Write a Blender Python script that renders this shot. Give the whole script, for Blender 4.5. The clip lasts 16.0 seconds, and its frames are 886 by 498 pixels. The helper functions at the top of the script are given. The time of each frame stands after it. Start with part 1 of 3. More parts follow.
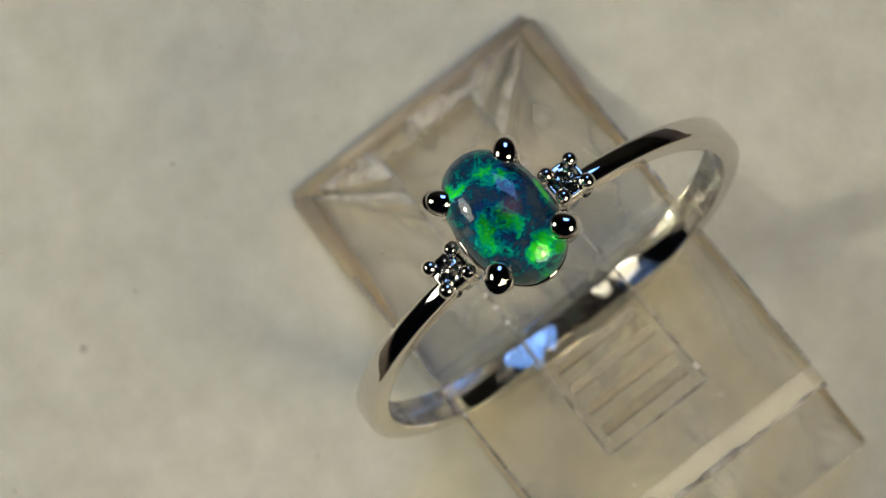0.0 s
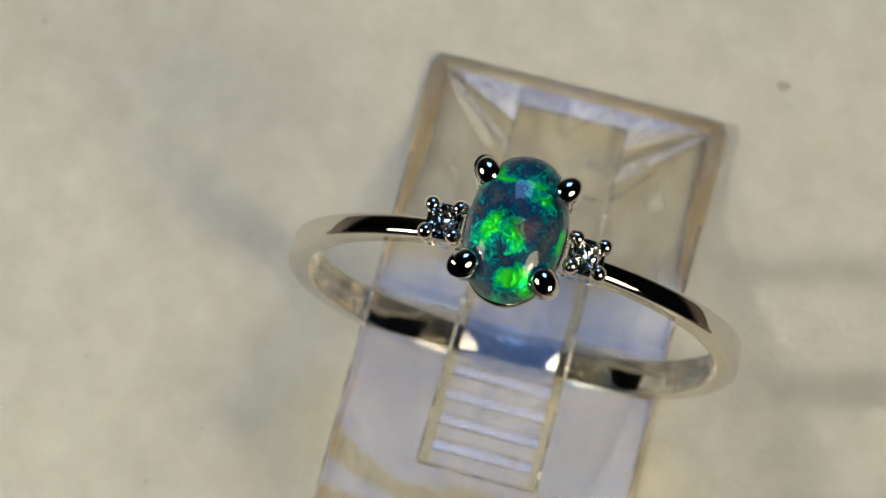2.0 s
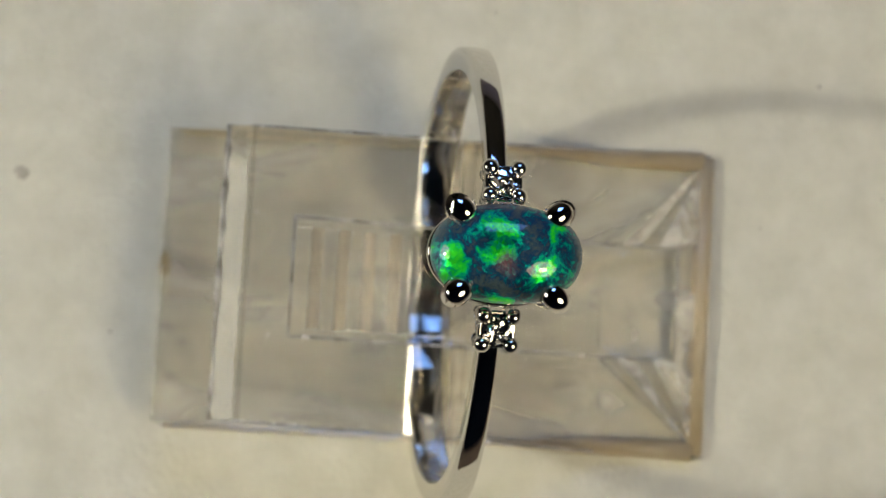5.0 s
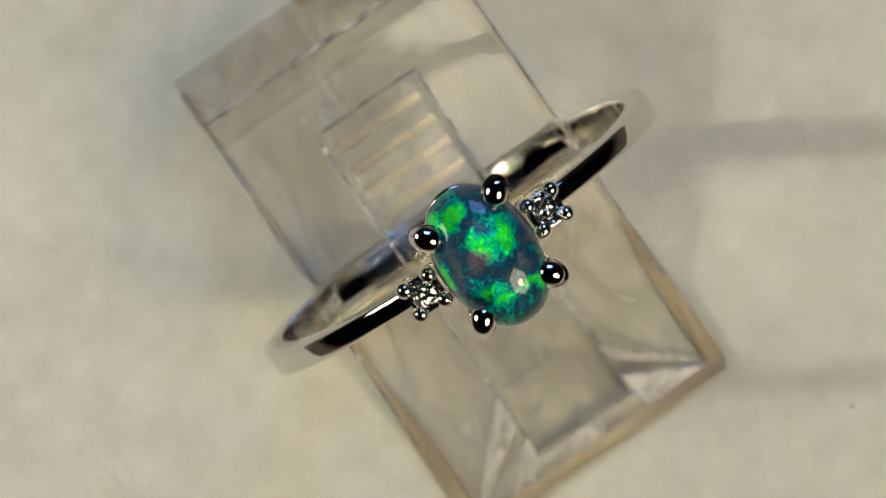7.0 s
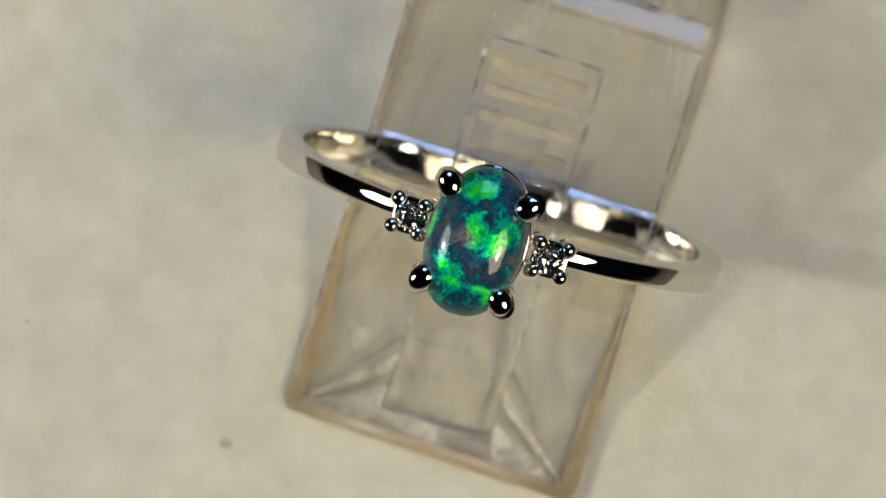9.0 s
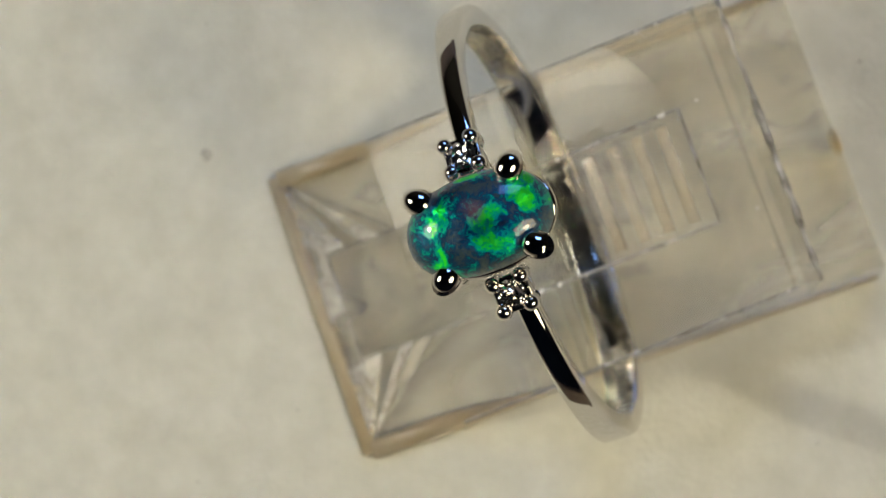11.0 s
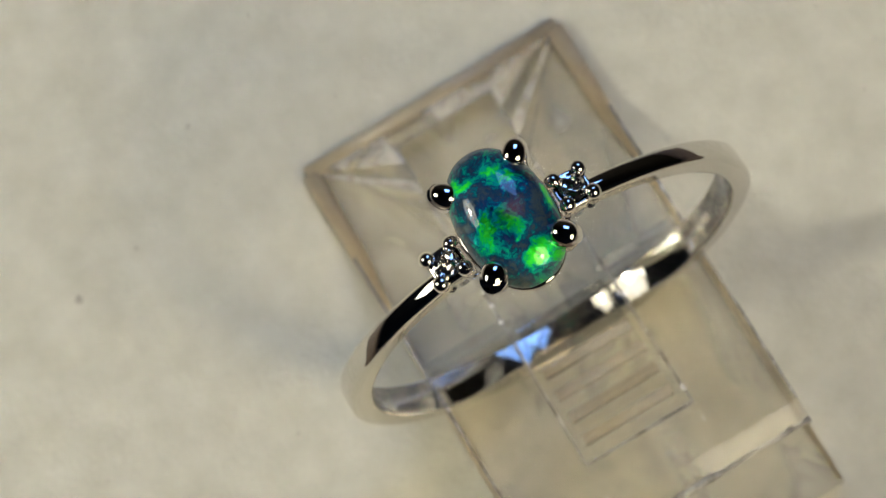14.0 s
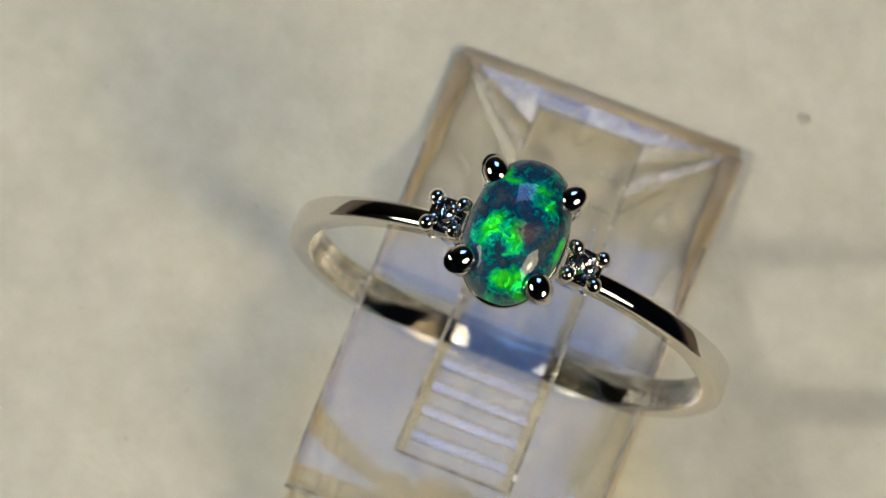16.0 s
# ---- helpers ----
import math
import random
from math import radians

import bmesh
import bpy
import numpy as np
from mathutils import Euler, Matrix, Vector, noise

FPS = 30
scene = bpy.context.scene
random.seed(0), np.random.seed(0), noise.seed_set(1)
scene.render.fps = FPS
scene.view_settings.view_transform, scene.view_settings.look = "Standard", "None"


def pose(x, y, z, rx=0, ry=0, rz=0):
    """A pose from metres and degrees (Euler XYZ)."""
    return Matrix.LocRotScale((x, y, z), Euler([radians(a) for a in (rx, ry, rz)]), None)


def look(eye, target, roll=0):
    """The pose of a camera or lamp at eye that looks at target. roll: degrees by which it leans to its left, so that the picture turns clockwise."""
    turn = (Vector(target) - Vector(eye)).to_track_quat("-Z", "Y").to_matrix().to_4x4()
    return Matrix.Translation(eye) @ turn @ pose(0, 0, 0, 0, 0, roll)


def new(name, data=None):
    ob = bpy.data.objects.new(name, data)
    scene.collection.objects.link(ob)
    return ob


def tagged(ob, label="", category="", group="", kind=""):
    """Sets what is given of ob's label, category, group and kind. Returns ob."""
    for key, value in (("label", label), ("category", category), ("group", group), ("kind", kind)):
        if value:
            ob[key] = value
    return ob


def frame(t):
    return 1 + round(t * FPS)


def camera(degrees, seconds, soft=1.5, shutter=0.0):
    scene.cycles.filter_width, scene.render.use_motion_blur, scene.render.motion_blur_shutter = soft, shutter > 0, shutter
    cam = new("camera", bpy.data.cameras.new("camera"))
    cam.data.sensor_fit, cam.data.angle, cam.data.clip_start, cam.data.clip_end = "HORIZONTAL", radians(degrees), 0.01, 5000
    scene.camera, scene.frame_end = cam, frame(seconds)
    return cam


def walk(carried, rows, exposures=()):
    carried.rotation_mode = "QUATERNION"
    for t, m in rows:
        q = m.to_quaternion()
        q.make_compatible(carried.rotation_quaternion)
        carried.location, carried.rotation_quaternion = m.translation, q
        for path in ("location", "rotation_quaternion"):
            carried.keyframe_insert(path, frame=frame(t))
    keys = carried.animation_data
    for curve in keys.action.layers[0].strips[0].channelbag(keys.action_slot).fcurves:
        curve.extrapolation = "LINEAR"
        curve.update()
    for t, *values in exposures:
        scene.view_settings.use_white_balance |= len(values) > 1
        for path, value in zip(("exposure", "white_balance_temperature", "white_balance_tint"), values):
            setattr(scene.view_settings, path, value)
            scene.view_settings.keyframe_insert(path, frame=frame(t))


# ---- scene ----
MM = 0.001
PERIOD = 13.749            # seconds for one turn of the display turntable


def turn(t):
    """The turntable's pose at t seconds: a steady clockwise turn round the world's z axis."""
    return pose(0, 0, 0, 0, 0, -360.0 / PERIOD * (t - 1.5))


# ---- camera ----
cam = camera(30.0, 16.0)
EYE = pose(1.886 * MM, -5.331 * MM, 82.257 * MM, 4.543, 3.619, 0)
walk(cam, [(0.0, EYE), (16.0, EYE)], [(0.0, -1.04), (0.6, -1.01), (1.3, -0.86), (16.0, -0.84)])
cam.data.dof.use_dof = True
cam.data.dof.focus_distance = 0.0612
cam.data.dof.aperture_fstop = 78.0
cam.data.dof.aperture_blades = 7

# ---- light ----
world = bpy.data.worlds.new("world")
scene.world = world
world.use_nodes = True
bg = world.node_tree.nodes["Background"]
bg.inputs["Color"].default_value = (0.45, 0.62, 1.0, 1)
bg.inputs["Strength"].default_value = 0.6

LAMP_A = Vector((0.189, -0.117, 0.256))     # warm desk lamp on the east side
LAMP_B = Vector((-0.290, 0.0105, 0.210))    # smaller white lamp on the west side
WINDOW = Vector((0.088, 0.46, 0.50))


def area_lamp(name, place, target, watts, size, colour, shape="DISK", size_y=None):
    data = bpy.data.lights.new(name, "AREA")
    data.energy, data.color, data.shape, data.size = watts, colour, shape, size
    if size_y:
        data.size_y = size_y
    ob = new(name, data)
    ob.matrix_world = look(place, target)
    return ob


area_lamp("window_light", WINDOW + Vector((0, 0.01, 0)), WINDOW - Vector((0, 1, 0)), 2.9, 0.26, (0.18, 0.39, 1.0), "RECTANGLE", 0.36)
scene.cycles.caustics_refractive = True
scene.cycles.sample_clamp_indirect = 0.0


# ---- materials ----
def material(name):
    m = bpy.data.materials.new(name)
    m.use_nodes = True
    nt = m.node_tree
    return m, nt, nt.nodes["Principled BSDF"]


def node(nt, kind, **values):
    n = nt.nodes.new(kind)
    for key, value in values.items():
        n.inputs[key.replace("_", " ")].default_value = value
    return n


def coords(nt, scale=1.0):
    tc = nt.nodes.new("ShaderNodeTexCoord")
    mp = nt.nodes.new("ShaderNodeMapping")
    mp.inputs["Scale"].default_value = (scale, scale, scale)
    nt.links.new(tc.outputs["Object"], mp.inputs["Vector"])
    return mp.outputs["Vector"]


def ramp(nt, fac, stops):
    r = nt.nodes.new("ShaderNodeValToRGB")
    els = r.color_ramp.elements
    while len(els) < len(stops):
        els.new(0.5)
    for e, (p, c) in zip(els, stops):
        e.position, e.color = p, (*c, 1)
    nt.links.new(fac, r.inputs["Fac"])
    return r.outputs["Color"]


def mottled(name, low, high, scale, rough, fine=0.0, bump=0.0, metal=0.0):
    """A surface whose colour drifts between two tones at two scales, with a fine relief."""
    m, nt, b = material(name)
    v = coords(nt)
    n1 = node(nt, "ShaderNodeTexNoise", Scale=scale, Detail=5.0, Roughness=0.6)
    nt.links.new(v, n1.inputs["Vector"])
    nt.links.new(ramp(nt, n1.outputs["Fac"], [(0.3, low), (0.7, high)]), b.inputs["Base Color"])
    b.inputs["Roughness"].default_value = rough
    b.inputs["Metallic"].default_value = metal
    if fine:
        n2 = node(nt, "ShaderNodeTexNoise", Scale=fine, Detail=3.0)
        nt.links.new(v, n2.inputs["Vector"])
        bp = node(nt, "ShaderNodeBump", Strength=bump, Distance=0.0001)
        nt.links.new(n2.outputs["Fac"], bp.inputs["Height"])
        nt.links.new(bp.outputs["Normal"], b.inputs["Normal"])
    return m


BOARD = mottled("board", (0.57, 0.549, 0.448), (0.675, 0.651, 0.548), 420.0, 0.65, 2600.0, 0.5)
SPECK = mottled("speck", (0.36, 0.33, 0.27), (0.54, 0.50, 0.41), 900.0, 0.8)
TABLE = mottled("table", (0.10, 0.075, 0.055), (0.16, 0.12, 0.09), 20.0, 0.5)
WALL = mottled("wall", (0.030, 0.028, 0.026), (0.042, 0.040, 0.037), 6.0, 0.85)
SHADE = mottled("lamp_shade", (0.03, 0.03, 0.03), (0.045, 0.045, 0.045), 60.0, 0.5)


def make_glow(name, colour, strength):
    m, nt, b = material(name)
    b.inputs["Base Color"].default_value = (*colour, 1)
    b.inputs["Emission Color"].default_value = (*colour, 1)
    b.inputs["Emission Strength"].default_value = strength
    return m


GLOW_A = make_glow("lamp_diffuser_warm", (1.0, 0.87, 0.62), 12.0)
GLOW_B = make_glow("lamp_diffuser_white", (0.97, 0.95, 0.82), 9.0)
BULB_A = make_glow("bulb_warm", (1.0, 0.86, 0.58), 60.0)
BULB_B = make_glow("bulb_white", (0.97, 0.94, 0.82), 1350.0)


def make_silver():
    m, nt, b = material("polished_silver")
    b.inputs["Base Color"].default_value = (0.70, 0.675, 0.63, 1)
    b.inputs["Metallic"].default_value = 1.0
    v = coords(nt, 1.0)
    n = node(nt, "ShaderNodeTexNoise", Scale=1400.0, Detail=4.0)
    nt.links.new(v, n.inputs["Vector"])
    mr = node(nt, "ShaderNodeMapRange", To_Min=0.02, To_Max=0.06)
    nt.links.new(n.outputs["Fac"], mr.inputs["Value"])
    # the inside of the band is only brushed
    sep = nt.nodes.new("ShaderNodeSeparateXYZ")
    nt.links.new(v, sep.inputs["Vector"])
    com = nt.nodes.new("ShaderNodeCombineXYZ")
    nt.links.new(sep.outputs["X"], com.inputs["X"])
    nt.links.new(sep.outputs["Z"], com.inputs["Z"])
    rad = nt.nodes.new("ShaderNodeVectorMath")
    rad.operation = "LENGTH"
    nt.links.new(com.outputs["Vector"], rad.inputs[0])
    brushed = node(nt, "ShaderNodeMapRange", From_Min=0.00895, From_Max=0.00905, To_Min=0.015, To_Max=0.0)
    nt.links.new(rad.outputs["Value"], brushed.inputs["Value"])
    far = nt.nodes.new("ShaderNodeMath")
    far.operation = "MULTIPLY"
    hole = node(nt, "ShaderNodeMapRange", From_Min=0.0084, From_Max=0.0086, To_Min=0.0, To_Max=1.0)
    nt.links.new(rad.outputs["Value"], hole.inputs["Value"])
    nt.links.new(brushed.outputs["Result"], far.inputs[0])
    nt.links.new(hole.outputs["Result"], far.inputs[1])
    both = nt.nodes.new("ShaderNodeMath")
    both.operation = "ADD"
    nt.links.new(mr.outputs["Result"], both.inputs[0])
    nt.links.new(far.outputs["Value"], both.inputs[1])
    nt.links.new(both.outputs["Value"], b.inputs["Roughness"])
    n2 = node(nt, "ShaderNodeTexNoise", Scale=500.0, Detail=2.0)
    nt.links.new(v, n2.inputs["Vector"])
    bp = node(nt, "ShaderNodeBump", Strength=0.05, Distance=0.00005)
    nt.links.new(n2.outputs["Fac"], bp.inputs["Height"])
    nt.links.new(bp.outputs["Normal"], b.inputs["Normal"])
    return m


SILVER = make_silver()


def make_acrylic():
    m, nt, b = material("clear_acrylic")
    b.inputs["Base Color"].default_value = (1.0, 0.99, 0.955, 1)
    b.inputs["Transmission Weight"].default_value = 1.0
    b.inputs["IOR"].default_value = 1.62
    v = coords(nt)
    n = node(nt, "ShaderNodeTexNoise", Scale=300.0, Detail=3.0)
    nt.links.new(v, n.inputs["Vector"])
    mr = node(nt, "ShaderNodeMapRange", From_Min=0.40, From_Max=0.70, To_Min=0.02, To_Max=0.11)
    nt.links.new(n.outputs["Fac"], mr.inputs["Value"])
    nt.links.new(mr.outputs["Result"], b.inputs["Roughness"])
    # a slight milky bloom in patches and fine streaks, added to brighten the grey acrylic
    long = nt.nodes.new("ShaderNodeVectorMath")
    long.operation = "MULTIPLY"
    nt.links.new(v, long.inputs[0])
    long.inputs[1].default_value = (1.0, 0.35, 1.0)
    n3 = node(nt, "ShaderNodeTexNoise", Scale=380.0, Detail=6.0, Roughness=0.65, Distortion=1.2)
    nt.links.new(long.outputs["Vector"], n3.inputs["Vector"])
    bloom = node(nt, "ShaderNodeMapRange", From_Min=0.40, From_Max=0.68, To_Min=1.0, To_Max=0.965)
    nt.links.new(n3.outputs["Fac"], bloom.inputs["Value"])
    nt.links.new(bloom.outputs["Result"], b.inputs["Transmission Weight"])
    n2 = node(nt, "ShaderNodeTexNoise", Scale=160.0, Detail=2.0)
    nt.links.new(v, n2.inputs["Vector"])
    bp = node(nt, "ShaderNodeBump", Strength=0.55, Distance=0.0001)
    nt.links.new(n2.outputs["Fac"], bp.inputs["Height"])
    nt.links.new(bp.outputs["Normal"], b.inputs["Normal"])
    # half is plain transparency, added so that lamp light reaches the board underneath
    b.inputs["Specular IOR Level"].default_value = 1.0
    clear = node(nt, "ShaderNodeBsdfTransparent", Color=(1.0, 0.985, 0.945, 1))
    mix = node(nt, "ShaderNodeMixShader", Fac=0.5)
    nt.links.new(b.outputs["BSDF"], mix.inputs[1])
    nt.links.new(clear.outputs["BSDF"], mix.inputs[2])
    nt.links.new(mix.outputs["Shader"], nt.nodes["Material Output"].inputs["Surface"])
    return m


ACRYLIC = make_acrylic()


def make_milky(name, colour, clear, hazy, rough, scale, stretch):
    """Acrylic that is milky in streaks and patches."""
    m, nt, b = material(name)
    b.inputs["Base Color"].default_value = (*colour, 1)
    b.inputs["IOR"].default_value = 1.49
    b.inputs["Roughness"].default_value = rough
    mul = nt.nodes.new("ShaderNodeVectorMath")
    mul.operation = "MULTIPLY"
    nt.links.new(coords(nt), mul.inputs[0])
    mul.inputs[1].default_value = stretch
    n = node(nt, "ShaderNodeTexNoise", Scale=scale, Detail=5.0, Distortion=0.8)
    nt.links.new(mul.outputs["Vector"], n.inputs["Vector"])
    mr = node(nt, "ShaderNodeMapRange", From_Min=0.36, From_Max=0.66, To_Min=clear, To_Max=hazy)
    nt.links.new(n.outputs["Fac"], mr.inputs["Value"])
    nt.links.new(mr.outputs["Result"], b.inputs["Transmission Weight"])
    return m


# uneven milkiness imitates bright caustic patches under the stand; also dulls the slot walls
BRIGHT_HAZE = make_milky("bright_haze_acrylic", (1.0, 0.975, 0.90), 0.97, 0.60, 0.2, 240.0, (1.0, 0.6, 1.0))
# milkier tone that stands in for light caught by some nose facets
FACET_LIGHT = make_milky("facet_light_acrylic", (1.0, 0.95, 0.84), 0.92, 0.50, 0.12, 500.0, (1.0, 1.0, 1.0))
RIB = make_milky("yellowed_acrylic", (0.97, 0.90, 0.78), 0.95, 0.78, 0.10, 600.0, (0.4, 1.0, 1.0))
RIB.node_tree.nodes["Principled BSDF"].inputs["Specular IOR Level"].default_value = 0.15
# tan tone imitates how the side walls look through the refracting acrylic
EDGE = mottled("tan_edge", (0.76, 0.62, 0.40), (0.92, 0.80, 0.58), 700.0, 0.35)
EDGE.node_tree.nodes["Principled BSDF"].inputs["Transmission Weight"].default_value = 0.62
# strong dark-to-white mottling imitates bright and dark streaks along clear edges, and wear
RIM = mottled("worn_and_lit_edge", (0.16, 0.14, 0.11), (0.88, 0.85, 0.78), 1100.0, 0.22)
RIM.node_tree.nodes["Principled BSDF"].inputs["Transmission Weight"].default_value = 0.35
# near-white colour for the painted glints along the edges
GLINT = mottled("glint_acrylic", (0.75, 0.73, 0.68), (0.95, 0.94, 0.90), 1500.0, 0.12)
AMBER = mottled("amber_plastic", (0.42, 0.30, 0.13), (0.55, 0.42, 0.22), 900.0, 0.3)


def make_diamond():
    m, nt, b = material("diamond")
    b.inputs["Base Color"].default_value = (0.94, 0.93, 0.91, 1)
    b.inputs["Metallic"].default_value = 1.0
    b.inputs["Roughness"].default_value = 0.09
    return m


DIAMOND = make_diamond()
TARNISH = mottled("tarnish", (0.16, 0.15, 0.13), (0.34, 0.32, 0.29), 4000.0, 0.4, metal=0.8)


def make_opal():
    """Dark opal: flakes of glossy green, teal and blue, each tilted its own way, under a clear polish."""
    m, nt, b = material("black_opal")
    L = nt.links.new
    v = coords(nt)
    warp = node(nt, "ShaderNodeTexNoise", Scale=900.0, Detail=4.0)
    L(v, warp.inputs["Vector"])
    sub = nt.nodes.new("ShaderNodeVectorMath")
    sub.operation = "MULTIPLY_ADD"
    L(warp.outputs["Color"], sub.inputs[0])
    sub.inputs[1].default_value = (0.0009, 0.0009, 0.0009)
    L(v, sub.inputs[2])
    v2 = sub.outputs["Vector"]
    # patches of colour
    n1 = node(nt, "ShaderNodeTexNoise", Scale=760.0, Detail=9.0, Roughness=0.66)
    L(v2, n1.inputs["Vector"])
    # denser colour in a few places of the stone
    total = node(nt, "ShaderNodeMapRange", From_Min=0.2, From_Max=0.8, To_Min=0.02, To_Max=0.94)
    L(n1.outputs["Fac"], total.inputs["Value"])
    total = total.outputs["Result"]
    for x, y, size, gain in ((-0.6, -0.35, 1.45, 0.25), (0.7, -2.0, 0.85, 0.14), (1.05, 0.85, 0.9, 0.13), (0.0, -2.1, 0.6, 0.08), (0.6, 2.0, 0.7, 0.01), (-0.7, 2.0, 0.7, 0.02),
                             (0.0, 0.95, 0.8, -0.13), (0.75, -0.5, 0.7, -0.12), (-0.9, 1.1, 0.6, -0.12), (-1.0, -1.6, 0.7, -0.08), (0.1, -1.3, 0.5, -0.10)):
        d = nt.nodes.new("ShaderNodeVectorMath")
        d.operation = "DISTANCE"
        L(v2, d.inputs[0])
        d.inputs[1].default_value = (x * MM + 0.00045, y * MM + 0.00045, 0.0013)
        g = node(nt, "ShaderNodeMapRange", From_Min=0.0003, From_Max=size * MM, To_Min=gain, To_Max=0.0)
        L(d.outputs["Value"], g.inputs["Value"])
        plus = nt.nodes.new("ShaderNodeMath")
        plus.operation = "ADD"
        L(total, plus.inputs[0])
        L(g.outputs["Result"], plus.inputs[1])
        total = plus.outputs["Value"]
    # three patches whose flakes all lean one way, so that they flash together as the stone turns
    lean, shine = None, None
    for x, y, size, side in ((-0.65, -0.25, 1.35, (0.68, -0.05, 0)), (0.7, -2.0, 0.9, (-0.12, 0.10, 0)), (1.05, 0.85, 1.0, (-0.10, -0.13, 0))):
        d = nt.nodes.new("ShaderNodeVectorMath")
        d.operation = "DISTANCE"
        L(v2, d.inputs[0])
        d.inputs[1].default_value = (x * MM + 0.00045, y * MM + 0.00045, 0.0013)
        g = node(nt, "ShaderNodeMapRange", From_Min=0.4 * size * MM, From_Max=size * MM, To_Min=1.0, To_Max=0.0)
        L(d.outputs["Value"], g.inputs["Value"])
        tilt = nt.nodes.new("ShaderNodeVectorMath")
        tilt.operation = "SCALE"
        tilt.inputs[0].default_value = side
        L(g.outputs["Result"], tilt.inputs["Scale"])
        if lean is None:
            lean, shine = tilt.outputs["Vector"], g.outputs["Result"]
        else:
            both, most = nt.nodes.new("ShaderNodeVectorMath"), nt.nodes.new("ShaderNodeMath")
            both.operation, most.operation = "ADD", "MAXIMUM"
            L(lean, both.inputs[0])
            L(tilt.outputs["Vector"], both.inputs[1])
            L(shine, most.inputs[0])
            L(g.outputs["Result"], most.inputs[1])
            lean, shine = both.outputs["Vector"], most.outputs["Value"]
    # pinpoint flecks
    fleck = node(nt, "ShaderNodeTexVoronoi", Scale=7000.0)
    L(v2, fleck.inputs["Vector"])
    sep = nt.nodes.new("ShaderNodeSeparateXYZ")
    L(fleck.outputs["Color"], sep.inputs["Vector"])
    dots = node(nt, "ShaderNodeMapRange", From_Min=0.0, From_Max=1.0, To_Min=-0.06, To_Max=0.06)
    L(sep.outputs["X"], dots.inputs["Value"])
    plus = nt.nodes.new("ShaderNodeMath")
    plus.operation = "ADD"
    L(total, plus.inputs[0])
    L(dots.outputs["Result"], plus.inputs[1])
    total = plus.outputs["Value"]
    colour = ramp(nt, total, [(0.30, (0.05, 0.075, 0.085)), (0.43, (0.010, 0.045, 0.105)), (0.50, (0.0, 0.12, 0.16)), (0.55, (0.0, 0.32, 0.25)),
                              (0.61, (0.0, 0.44, 0.21)), (0.675, (0.01, 0.76, 0.07)), (0.86, (0.05, 0.90, 0.03))])
    # a faint red-brown glow off the middle
    d = nt.nodes.new("ShaderNodeVectorMath")
    d.operation = "DISTANCE"
    L(v2, d.inputs[0])
    d.inputs[1].default_value = (0.00083, 0.00043, 0.0013)
    g = node(nt, "ShaderNodeMapRange", From_Min=0.0002, From_Max=0.0006, To_Min=0.45, To_Max=0.0)
    L(d.outputs["Value"], g.inputs["Value"])
    red = nt.nodes.new("ShaderNodeMix")
    red.data_type = "RGBA"
    L(g.outputs["Result"], red.inputs[0])
    L(colour, red.inputs[6])
    red.inputs[7].default_value = (0.40, 0.12, 0.07, 1)
    colour = red.outputs[2]
    # the stone thins to a milky grey towards its girdle
    oval = nt.nodes.new("ShaderNodeVectorMath")
    oval.operation = "MULTIPLY"
    L(v, oval.inputs[0])
    oval.inputs[1].default_value = (1000 / 1.86, 1000 / 2.84, 0)
    rad = nt.nodes.new("ShaderNodeVectorMath")
    rad.operation = "LENGTH"
    L(oval.outputs["Vector"], rad.inputs[0])
    wob = nt.nodes.new("ShaderNodeMath")
    wob.operation = "MULTIPLY_ADD"
    L(n1.outputs["Fac"], wob.inputs[0])
    wob.inputs[1].default_value = -0.5
    L(rad.outputs["Value"], wob.inputs[2])
    thin = node(nt, "ShaderNodeMapRange", From_Min=0.58, From_Max=0.78, To_Min=0.0, To_Max=0.62)
    L(wob.outputs["Value"], thin.inputs["Value"])
    milky = nt.nodes.new("ShaderNodeMix")
    milky.data_type = "RGBA"
    L(thin.outputs["Result"], milky.inputs[0])
    L(colour, milky.inputs[6])
    milky.inputs[7].default_value = (0.15, 0.19, 0.17, 1)
    L(milky.outputs[2], b.inputs["Base Color"])
    # how much a patch flashes
    n3 = node(nt, "ShaderNodeTexNoise", Scale=480.0, Detail=2.0)
    L(v, n3.inputs["Vector"])
    met = node(nt, "ShaderNodeMapRange", From_Min=0.35, From_Max=0.6, To_Min=0.05, To_Max=0.35)
    L(n3.outputs["Fac"], met.inputs["Value"])
    flash = nt.nodes.new("ShaderNodeMath")
    flash.operation = "MULTIPLY_ADD"
    L(shine, flash.inputs[0])
    flash.inputs[1].default_value = 0.70
    L(met.outputs["Result"], flash.inputs[2])
    L(flash.outputs["Value"], b.inputs["Metallic"])
    b.inputs["Roughness"].default_value = 0.46
    # tilt of the flakes
    geo = nt.nodes.new("ShaderNodeNewGeometry")
    big = node(nt, "ShaderNodeTexNoise", Scale=650.0, Detail=3.0, Roughness=0.5)
    L(v2, big.inputs["Vector"])
    small = node(nt, "ShaderNodeTexVoronoi", Scale=9000.0)
    L(v2, small.inputs["Vector"])
    a1 = nt.nodes.new("ShaderNodeVectorMath"); a1.operation = "MULTIPLY_ADD"
    L(big.outputs["Color"], a1.inputs[0]); a1.inputs[1].default_value = (0.8, 0.8, 0.8); a1.inputs[2].default_value = (-0.4, -0.4, -0.4)
    a2 = nt.nodes.new("ShaderNodeVectorMath"); a2.operation = "MULTIPLY_ADD"
    L(small.outputs["Color"], a2.inputs[0]); a2.inputs[1].default_value = (0.36, 0.36, 0.36); a2.inputs[2].default_value = (-0.18, -0.18, -0.18)
